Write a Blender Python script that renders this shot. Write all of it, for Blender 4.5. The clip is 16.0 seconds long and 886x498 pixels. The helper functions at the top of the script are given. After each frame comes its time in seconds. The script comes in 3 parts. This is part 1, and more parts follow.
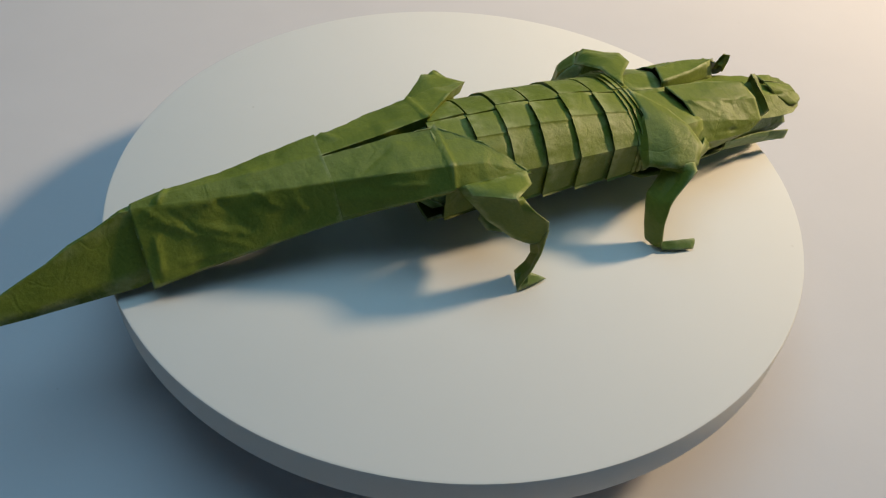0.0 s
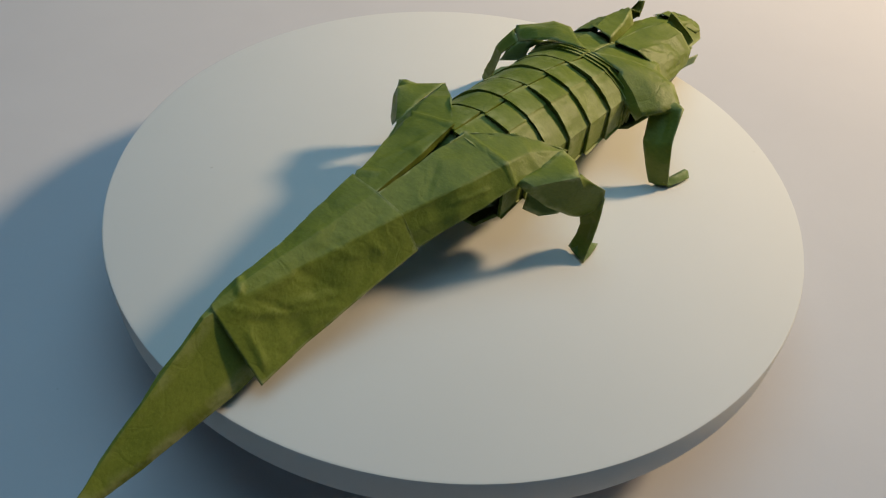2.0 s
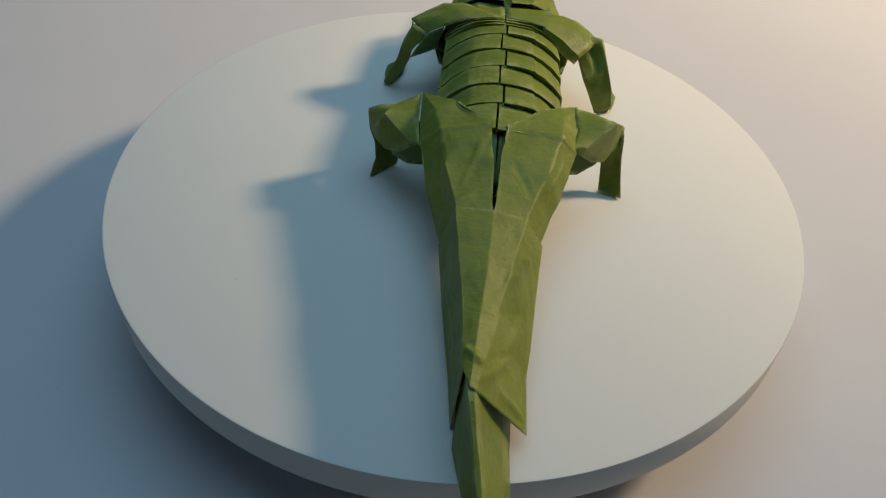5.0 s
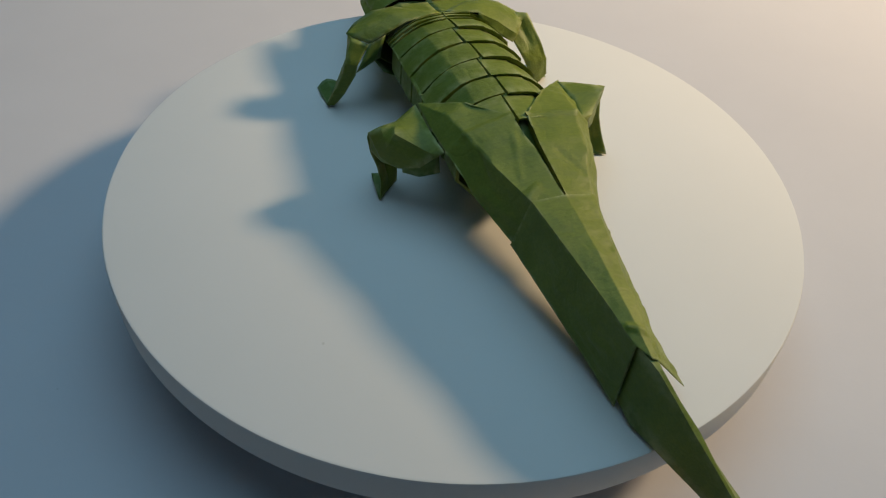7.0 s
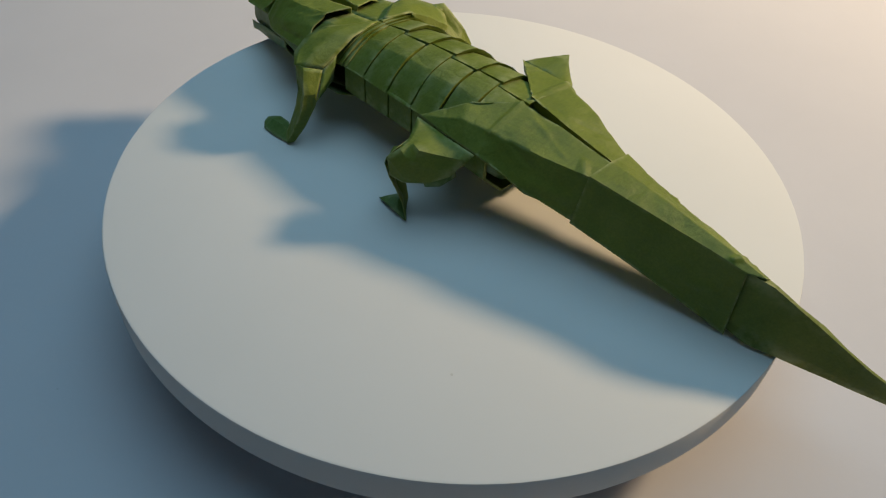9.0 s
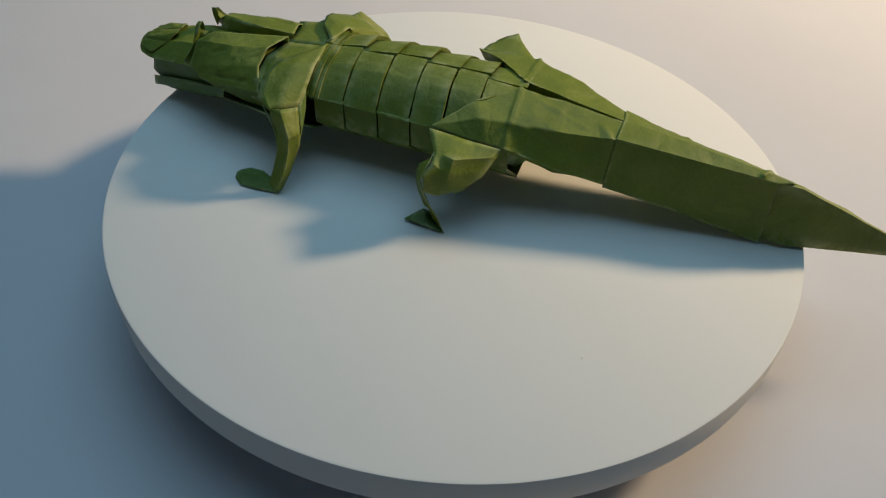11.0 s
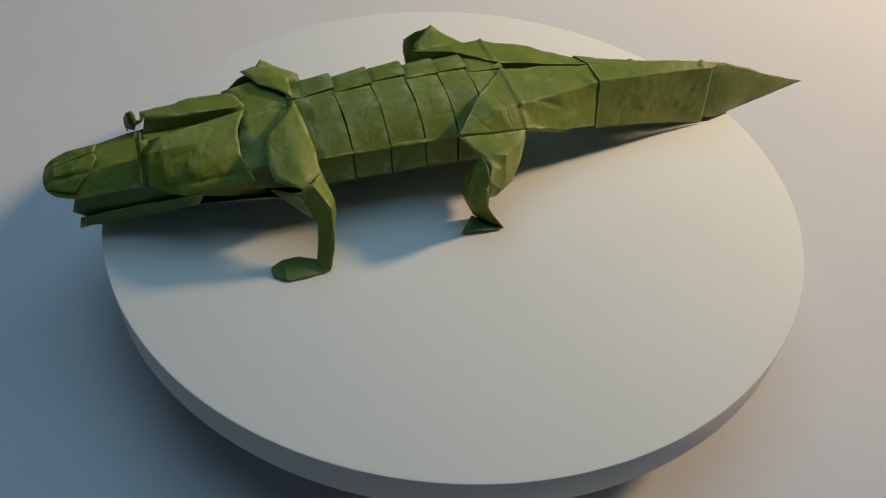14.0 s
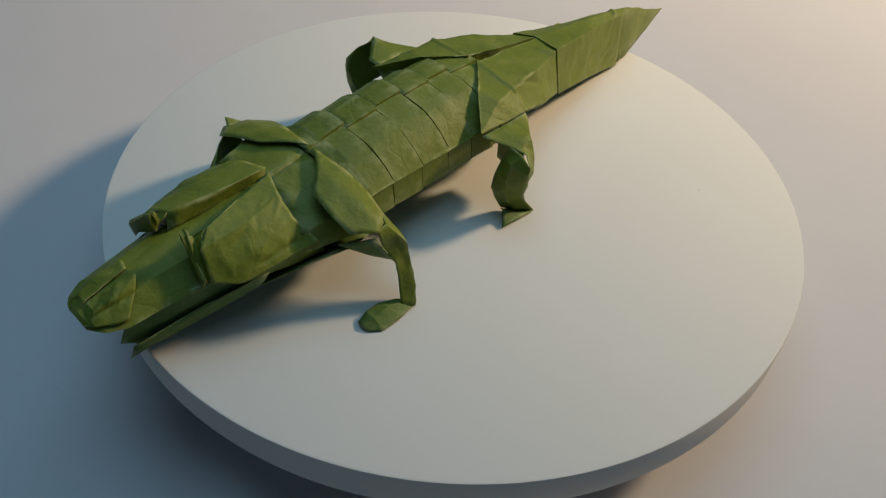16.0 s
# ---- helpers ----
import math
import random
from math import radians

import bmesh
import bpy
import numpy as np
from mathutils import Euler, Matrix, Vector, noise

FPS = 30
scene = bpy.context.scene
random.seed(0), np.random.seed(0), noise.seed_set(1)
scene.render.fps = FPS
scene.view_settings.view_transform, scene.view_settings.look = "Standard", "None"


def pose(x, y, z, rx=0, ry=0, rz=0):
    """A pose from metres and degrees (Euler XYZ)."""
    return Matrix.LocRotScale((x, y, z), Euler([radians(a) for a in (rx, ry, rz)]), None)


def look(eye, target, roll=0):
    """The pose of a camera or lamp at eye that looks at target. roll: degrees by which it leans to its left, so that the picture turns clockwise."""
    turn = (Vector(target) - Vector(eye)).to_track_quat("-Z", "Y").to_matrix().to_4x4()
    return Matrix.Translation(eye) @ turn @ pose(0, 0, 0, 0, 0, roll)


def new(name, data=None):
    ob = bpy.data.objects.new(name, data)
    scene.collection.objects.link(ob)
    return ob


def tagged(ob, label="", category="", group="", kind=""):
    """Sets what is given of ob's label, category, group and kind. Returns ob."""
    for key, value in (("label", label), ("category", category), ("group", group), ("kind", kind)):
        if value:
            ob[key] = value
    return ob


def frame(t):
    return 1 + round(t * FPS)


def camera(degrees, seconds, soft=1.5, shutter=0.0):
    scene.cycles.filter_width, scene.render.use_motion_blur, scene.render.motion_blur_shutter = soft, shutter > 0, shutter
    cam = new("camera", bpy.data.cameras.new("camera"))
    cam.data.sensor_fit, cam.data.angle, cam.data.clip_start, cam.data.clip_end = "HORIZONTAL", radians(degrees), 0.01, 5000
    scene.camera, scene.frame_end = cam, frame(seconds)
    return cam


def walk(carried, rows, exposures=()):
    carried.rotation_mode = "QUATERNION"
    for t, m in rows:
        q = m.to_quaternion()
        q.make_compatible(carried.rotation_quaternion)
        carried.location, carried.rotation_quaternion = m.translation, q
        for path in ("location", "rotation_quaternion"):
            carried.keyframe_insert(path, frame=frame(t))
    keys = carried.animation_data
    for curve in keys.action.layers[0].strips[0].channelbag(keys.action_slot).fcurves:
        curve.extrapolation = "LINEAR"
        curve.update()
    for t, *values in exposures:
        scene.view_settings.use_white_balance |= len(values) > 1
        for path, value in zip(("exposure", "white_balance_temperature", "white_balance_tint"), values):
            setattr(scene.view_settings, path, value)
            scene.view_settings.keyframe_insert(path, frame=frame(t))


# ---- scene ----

# ---- camera ----
cam = camera(59.27, 16.0, soft=1.2)
still = Matrix.Translation((0.0, -0.18051, 0.14802)) @ pose(0, 0, 0, 45.13, -3.04, 3.88)
walk(cam, [(0, still), (16, still)], exposures=[(0, 0.05), (0.5, 0.02), (2.5, -0.16), (4.0, -0.18), (6.5, -0.18), (7.5, -0.12), (9.0, -0.06), (11.5, -0.12), (12.5, -0.2), (15, -0.28), (16, -0.3)])

MM = 0.001
HEADING = 27.0          # the model's heading on the platter at the start, degrees
TABLE_Z = -0.033        # the platter's top is at z = 0


def turned(t):
    """Degrees that the platter has turned by t seconds; it gains speed very slightly, most of it near the end."""
    return 12.576 * t + 0.01725 * t * (t - 16) - 1.0 * max(0.0, 1 - t / 2.5) ** 2 + 1.1 * max(0.0, (t - 13.5) / 2.5) ** 2


# ---- light ----
world = bpy.data.worlds.new("world")
scene.world = world
world.use_nodes = True
world.node_tree.nodes["Background"].inputs[0].default_value = (0.55, 0.75, 1.0, 1)
world.node_tree.nodes["Background"].inputs[1].default_value = 0.03


def area_lamp(name, eye, target, size, power, color, shape="DISK"):
    data = bpy.data.lights.new(name, "AREA")
    data.shape, data.size, data.energy, data.color = shape, size, power, color
    ob = new(name, data)
    ob.matrix_world = look(eye, target)
    return ob


AZ, EL, DIST = radians(26.0), radians(32.0), 0.92
lamp = area_lamp("desk_lamp_light", (DIST * math.cos(EL) * math.cos(AZ), DIST * math.cos(EL) * math.sin(AZ), DIST * math.sin(EL)),
                 (0.04, 0.27, 0), 0.125, 3.1, (1.0, 0.74, 0.46))
lamp.data.spread = radians(95)     # the lamp's shade
# blue fill added overhead for the shadow tint; the room has no window
area_lamp("blue_fill_light", (0.05, 0.32, 1.3), (0, 0, 0), 1.3, 9.2, (0.42, 0.745, 1.0), "SQUARE")


# ---- materials ----
def material(name, rough=0.6, sheen=0.3):
    mat = bpy.data.materials.new(name)
    mat.use_nodes = True
    tree = mat.node_tree
    bsdf = tree.nodes["Principled BSDF"]
    bsdf.inputs["Roughness"].default_value = rough
    bsdf.inputs["Specular IOR Level"].default_value = sheen
    return mat, tree, bsdf


def noise_node(tree, scale, detail=4.0, rough=0.5, stretch=None):
    coord = tree.nodes.new("ShaderNodeTexCoord")
    tex = tree.nodes.new("ShaderNodeTexNoise")
    tex.inputs["Scale"].default_value = scale
    tex.inputs["Detail"].default_value = detail
    tex.inputs["Roughness"].default_value = rough
    if stretch:
        mapping = tree.nodes.new("ShaderNodeMapping")
        mapping.inputs["Scale"].default_value = stretch
        tree.links.new(coord.outputs["Object"], mapping.inputs[0])
        tree.links.new(mapping.outputs[0], tex.inputs["Vector"])
    else:
        tree.links.new(coord.outputs["Object"], tex.inputs["Vector"])
    return tex.outputs["Fac"]


def ramp(tree, fac, stops):
    node = tree.nodes.new("ShaderNodeValToRGB")
    while len(node.color_ramp.elements) < len(stops):
        node.color_ramp.elements.new(0.5)
    for element, (at, color) in zip(node.color_ramp.elements, stops):
        element.position, element.color = at, (*color, 1)
    tree.links.new(fac, node.inputs[0])
    return node.outputs[0]


def mixed(tree, kind, fac, a, b):
    node = tree.nodes.new("ShaderNodeMix")
    node.data_type, node.blend_type = "RGBA", kind
    node.inputs[0].default_value = fac
    tree.links.new(a, node.inputs[6])
    tree.links.new(b, node.inputs[7])
    return node.outputs[2]


def bump(tree, bsdf, height, strength, distance):
    node = tree.nodes.new("ShaderNodeBump")
    node.inputs["Strength"].default_value, node.inputs["Distance"].default_value = strength, distance
    tree.links.new(height, node.inputs["Height"])
    tree.links.new(node.outputs[0], bsdf.inputs["Normal"])


def paper_material(name, dark, mid, light, worn):
    mat, tree, bsdf = material(name, 0.5)
    broad = ramp(tree, noise_node(tree, 70, 5, 0.6), [(0.3, dark), (0.5, mid), (0.72, light)])
    fibre = ramp(tree, noise_node(tree, 1500, 4, 0.7, (1.0, 0.3, 1.0)), [(0.3, (0.76, 0.78, 0.74)), (0.65, (1, 1, 1))])
    base = mixed(tree, "MULTIPLY", 1.0, broad, fibre)
    # fold edges are rubbed paler
    geo = tree.nodes.new("ShaderNodeNewGeometry")
    edge = ramp(tree, geo.outputs["Pointiness"], [(0.52, (0, 0, 0)), (0.60, (1, 1, 1))])
    patchy = ramp(tree, noise_node(tree, 220, 3, 0.6), [(0.42, (0, 0, 0)), (0.62, (0.75, 0.75, 0.75))])
    rubbed = mixed(tree, "MULTIPLY", 1.0, edge, patchy)
    pale = tree.nodes.new("ShaderNodeMix")
    pale.data_type = "RGBA"
    pale.inputs[7].default_value = (*worn, 1)
    tree.links.new(rubbed, pale.inputs[0])
    tree.links.new(base, pale.inputs[6])
    tree.links.new(pale.outputs[2], bsdf.inputs["Base Color"])
    # fine tooth, soft dents and a few hard creases
    crease = tree.nodes.new("ShaderNodeTexVoronoi")
    crease.feature = "DISTANCE_TO_EDGE"
    crease.inputs["Scale"].default_value = 55
    coord = tree.nodes.new("ShaderNodeTexCoord")
    warp = tree.nodes.new("ShaderNodeTexNoise")
    warp.inputs["Scale"].default_value = 60
    tree.links.new(coord.outputs["Object"], warp.inputs["Vector"])
    add = tree.nodes.new("ShaderNodeVectorMath")
    add.operation = "MULTIPLY_ADD"
    add.inputs[1].default_value = (0.03, 0.03, 0.03)
    tree.links.new(warp.outputs["Color"], add.inputs[0])
    tree.links.new(coord.outputs["Object"], add.inputs[2])
    tree.links.new(add.outputs[0], crease.inputs["Vector"])
    line = ramp(tree, crease.outputs["Distance"], [(0.0, (0, 0, 0)), (0.05, (0.5, 0.5, 0.5)), (0.2, (0.6, 0.6, 0.6))])
    tooth = ramp(tree, noise_node(tree, 800, 5, 0.7), [(0.25, (0, 0, 0)), (0.75, (0.3, 0.3, 0.3))])
    dents = ramp(tree, noise_node(tree, 160, 3, 0.5), [(0.2, (0, 0, 0)), (0.8, (1, 1, 1))])
    facet = tree.nodes.new("ShaderNodeTexVoronoi")
    facet.feature = "F1"
    facet.inputs["Scale"].default_value = 120
    tree.links.new(add.outputs[0], facet.inputs["Vector"])
    crumple = ramp(tree, facet.outputs["Distance"], [(0.0, (0.9, 0.9, 0.9)), (0.75, (0, 0, 0))])
    height = mixed(tree, "ADD", 0.22, mixed(tree, "ADD", 0.9, mixed(tree, "ADD", 0.4, dents, line), tooth), crumple)
    bump(tree, bsdf, height, 0.46, 0.0005)
    return mat


PAPER = paper_material("green_kraft_paper", (0.135, 0.178, 0.020), (0.17, 0.212, 0.026), (0.205, 0.245, 0.034), (0.42, 0.44, 0.20))
# paler core at sheet edges; the light they catch is in this colour too
EDGE = paper_material("paper_edge_highlight", (0.24, 0.28, 0.07), (0.30, 0.34, 0.10), (0.38, 0.41, 0.15), (0.42, 0.44, 0.20))
INNER = paper_material("paper_underside", (0.105, 0.175, 0.036), (0.125, 0.20, 0.045), (0.155, 0.23, 0.056), (0.42, 0.46, 0.26))


def plain_material(name, a, b, scale, rough, relief, gloss=0.22):
    mat, tree, bsdf = material(name, rough, gloss)
    broad = ramp(tree, noise_node(tree, scale, 6, 0.6), [(0.3, a), (0.7, b)])
    specks = ramp(tree, noise_node(tree, 260, 2, 0.5), [(0.17, (0.84, 0.83, 0.80)), (0.205, (1, 1, 1))])
    tree.links.new(mixed(tree, "MULTIPLY", 1.0, broad, specks), bsdf.inputs["Base Color"])
    bump(tree, bsdf, noise_node(tree, scale * 60, 3), relief, 0.0002)
    return mat


PLASTIC = plain_material("white_plastic", (0.705, 0.692, 0.648), (0.73, 0.717, 0.678), 12, 0.68, 0.05)
DARK_PLASTIC = plain_material("white_base_plastic", (0.60, 0.60, 0.61), (0.63, 0.63, 0.63), 12, 0.5, 0.05)
TABLE = plain_material("white_table_top", (0.545, 0.535, 0.55), (0.58, 0.57, 0.585), 9, 0.7, 0.1, 0.3)
WALL = plain_material("wall_paint", (0.49, 0.50, 0.54), (0.53, 0.54, 0.58), 2, 0.85, 0.1)


# ---- building helpers ----
def part(name, bm, mat, parent, label=""):
    """Links a bmesh as one mesh object under a thing or a part."""
    me = bpy.data.meshes.new(name)
    bm.to_mesh(me)
    bm.free()
    me.materials.append(mat)
    ob = new(name, me)
    ob.parent = parent
    if label:
        tagged(ob, label)
    return ob


def paper(name, strips, parent, label="", mat=None, thick=0.22, cuts=3, wrinkle=0.25, seed=0.0, crease=0.2, ridges=(), calm=()):
    """A folded sheet. strips: lists of rows; each row is a line of (x, y, z) millimetres, and neighbouring rows are joined by faces
    (a row of one point closes to a tip); ridges: (from, to, width, height) of pinched folds; calm: places along x where the sheet lies flat. The sheet is refined, its folds kept sharp, and lightly wrinkled."""
    bm = bmesh.new()
    made = {}

    def vert(p):
        key = tuple(round(c, 3) for c in p)
        if key not in made:
            made[key] = bm.verts.new(key)
        return made[key]

    def face(*ps):
        vs = []
        for p in ps:
            v = vert(p)
            if v not in vs:
                vs.append(v)
        if len(vs) > 2 and not bm.faces.get(vs):
            bm.faces.new(vs)

    for rows in strips:
        for a, b in zip(rows, rows[1:]):
            for i in range(max(len(a), len(b)) - 1):
                ai, aj = min(i, len(a) - 1), min(i + 1, len(a) - 1)
                bi, bj = min(i, len(b) - 1), min(i + 1, len(b) - 1)
                face(a[ai], a[aj], b[bj], b[bi])
    bmesh.ops.recalc_face_normals(bm, faces=bm.faces)
    if cuts:
        bmesh.ops.subdivide_edges(bm, edges=bm.edges[:], cuts=cuts, use_grid_fill=True)
    bm.normal_update()
    for f in bm.faces:
        f.smooth = True
    for e in bm.edges:
        e.smooth = not (len(e.link_faces) == 2 and e.calc_face_angle(0) > crease)
    for v in bm.verts:
        q = v.co * 0.11 + Vector((seed, seed * 1.7, 3.1))
        q2 = v.co * 0.33 + Vector((seed, 9.2, seed))
        still_here = min([1.0] + [0.1 + abs(v.co.x - x) / 9.0 for x in calm])
        v.co += v.normal * (noise.noise(q) * wrinkle * 1.3 + noise.noise(q2) * wrinkle * 0.5) * (0.35 if v.is_boundary else 1.0) * still_here
    for p, q, width, height in ridges:
        p, q = Vector(p), Vector(q)
        for v in bm.verts:
            k = max(0.0, min(1.0, (v.co - p).dot(q - p) / (q - p).length_squared))
            v.co += v.normal * height * math.exp(-((v.co - p - k * (q - p)).length / width) ** 2)
    bmesh.ops.scale(bm, vec=(MM, MM, MM), verts=bm.verts)
    ob = part(name, bm, mat or PAPER, parent, label)
    ob.data.materials.append(EDGE)
    solid = ob.modifiers.new("thickness", "SOLIDIFY")
    solid.material_offset_rim = 1
    solid.thickness, solid.offset = thick * MM, -1.0
    return ob


def both(g, rows):
    """Rows mirrored to side g: 1 is the model's left, -1 its right."""
    return [[(x, g * y, z) for x, y, z in row] for row in rows]


def revolved(profile, segments=192):
    """A bmesh turned about z from (radius, z) pairs."""
    bm = bmesh.new()
    rings = []
    for r, z in profile:
        if r < 1e-6:
            rings.append([bm.verts.new((0, 0, z))])
        else:
            rings.append([bm.verts.new((r * math.cos(2 * math.pi * i / segments), r * math.sin(2 * math.pi * i / segments), z)) for i in range(segments)])
    for a, b in zip(rings, rings[1:]):
        for i in range(segments):
            j = (i + 1) % segments
            vs = [a[i % len(a)], a[j % len(a)], b[j % len(b)], b[i % len(b)]]
            vs = list(dict.fromkeys(vs))
            bm.faces.new(vs)
    bmesh.ops.recalc_face_normals(bm, faces=bm.faces)
    for f in bm.faces:
        f.smooth = True
    for e in bm.edges:
        e.smooth = e.calc_face_angle(0) < 0.6
    return bm


# ---- the table and the room that closes the place ----
def box(x0, x1, y0, y1, z0, z1):
    bm = bmesh.new()
    bmesh.ops.create_cube(bm, size=1)
    for v in bm.verts:
        v.co = ((x0 + x1) / 2 + v.co.x * (x1 - x0), (y0 + y1) / 2 + v.co.y * (y1 - y0), (z0 + z1) / 2 + v.co.z * (z1 - z0))
    return bm


def slab(name, box_mesh, mat, label, category, kind="structure"):
    ob = part(name, box_mesh, mat, None)
    return tagged(ob, label, category, kind=kind)


slab("table_top", box(-0.9, 0.9, -0.165, 0.8, TABLE_Z - 0.03, TABLE_Z), TABLE, "smooth matt white table top under the turntable", "table")
FLOOR_Z, ROOM_TOP = TABLE_Z - 0.75, 1.6
slab("floor", box(-1.6, 1.6, -1.8, 1.5, FLOOR_Z - 0.1, FLOOR_Z), WALL, "plain dull floor below the table", "floor")
slab("ceiling", box(-1.7, 1.7, -1.9, 1.6, ROOM_TOP, ROOM_TOP + 0.1), WALL, "plain painted ceiling of the room", "ceiling")
slab("wall_north", box(-1.6, 1.6, 1.5, 1.6, FLOOR_Z, ROOM_TOP), WALL, "plain painted wall behind the table", "wall")
slab("wall_south", box(-1.6, 1.6, -1.9, -1.8, FLOOR_Z, ROOM_TOP), WALL, "plain painted wall facing the table", "wall")
slab("wall_west", box(-1.7, -1.6, -1.9, 1.6, FLOOR_Z, ROOM_TOP), WALL, "plain painted side wall of the room", "wall")
slab("wall_east", box(1.6, 1.7, -1.9, 1.6, FLOOR_Z, ROOM_TOP), WALL, "plain painted side wall of the room", "wall")


# ---- the turntable ----
def turntable():
    thing = tagged(new("turntable"), "round white plastic display turntable on a white table", "turntable")
    thing.location = (0, 0, TABLE_Z)
    h = -TABLE_Z
    platter = part("platter", revolved([(0, h), (0.0995, h), (0.1000, h - 0.0002), (0.1002, h - 0.0008), (0.1002, h - 0.0100), (0.0999, h - 0.0108), (0.0990, h - 0.0112),
                                        (0.096, h - 0.0112), (0.0955, h - 0.009), (0, h - 0.009)]), PLASTIC, thing, "matt white round rotating platter")
    part("base", revolved([(0, 0), (0.084, 0), (0.086, 0.001), (0.086, 0.015), (0.084, 0.017), (0.05, 0.017), (0.05, 0.0245), (0, 0.0245)]), DARK_PLASTIC, thing,
         "round white plastic base under the platter")
    return thing, platter


# ---- the paper crocodile ----
PLEATS = (43.8, 34.2, 24.0, 14.2, 4.9, -3.9, -14.5)


def back_height(x):
    return 27.4 + 2.5 * max(0.0, 1 - ((x - 11) / 33.0) ** 2)


def girth(x, g, lift, lean=1.0, narrow=1.0, mid=0.0):
    """Half of the trunk's outline at x on side g: spine (set off by mid), back fold, flank fold, lower fold, belly."""
    top = back_height(x)
    line = []
    for k in (0, 1, 2, 3, 3.12, 4, 5, 6):
        u = k / 6
        step = {3: 0.24, 3.12: -0.04}.get(k, 0.0) if g < 0 else {3: 0.1, 3.12: 0.1}.get(k, 0.0)      # a sharp little fold along the right of the back, a faint one on the left
        if k == 0:      # the two halves dip into a narrow groove along the spine
            line += [(0.0, 0.1 + g * mid, top + lift * 0.45 - 1.3), (0.0, 0.35 + g * mid, top + lift * 0.45 + 0.1)]
            continue
        line.append((-1.1 * u, max(0.25, 17.2 * u + 0.5 * lift * u) + g * mid * (1 - u), top - (top - 21.6) * u ** 2.5 + lift * (0.45 + 1.1 * u - 1.05 * u * u) + step))
    if g > 0:       # the back overhangs the flank in a sharp fold on the left, the flank overhangs the belly on the right
        line += [(-1.15, 17.9 + 0.5 * lift, 21.0), (-1.2, 17.0 + 0.5 * lift, 21.3)]
    line.append((-1.7, 17.4 + 0.7 * lift, 12.6))
    if g < 0:
        line += [(-1.75, 17.9 + 0.7 * lift, 12.3), (-1.8, 16.6 + 0.6 * lift, 12.4)]
    line += [(-3.6, 11.5 + 0.3 * lift, 6.6 - 0.3 * lift), (-3.6, 0, 5.4 - 0.3 * lift)]
    return [(x + lean * dx, g * y * narrow, z) for dx, y, z in line]


def trunk(croc):
    for g in (1, -1):
        for i, (a, b) in enumerate(zip(PLEATS, PLEATS[1:])):
            edge = 1.35 if g < 0 else 1.0
            shift = 0.4 if g > 0 else 0.0
            mid = 0.75 if i % 2 else -0.65
            front, rear = girth(a + 1.0 + shift, g, -0.45, mid=mid), girth(b - 0.5 + shift, g, edge, mid=mid)
            tuck = girth(b - 0.1 + shift, g, -0.6, mid=mid)
            rows = [front, rear, tuck]
            if g > 0:       # on the left the pleats meet in a narrow open groove
                rows = [girth(a + q, g, lift, mid=mid) for q, lift in ((-0.05, -1.3), (-0.15, -0.05))] + [girth(b + q, g, lift, mid=mid) for q, lift in ((0.33, 0.45), (0.3, -1.2))]
            paper("back_scute" if i else "neck_scute", [rows], croc, cuts=2, wrinkle=0.24, seed=3 * i + g, crease=0.45)
    # the belly runs on under the hips and narrows
    def hoop(x, lift, wide, high, up):
        return [(px, py * wide, pz * high + up) for px, py, pz in girth(x, 1, lift) + girth(x, -1, lift)[::-1][1:]]

    paper("belly", [[hoop(-13.2, -0.7, 0.95, 0.84, 3.6), hoop(-22, -2, 0.6, 0.4, 13), hoop(-27, -3, 0.05, 0.05, 19)]], croc, mat=INNER, cuts=2)


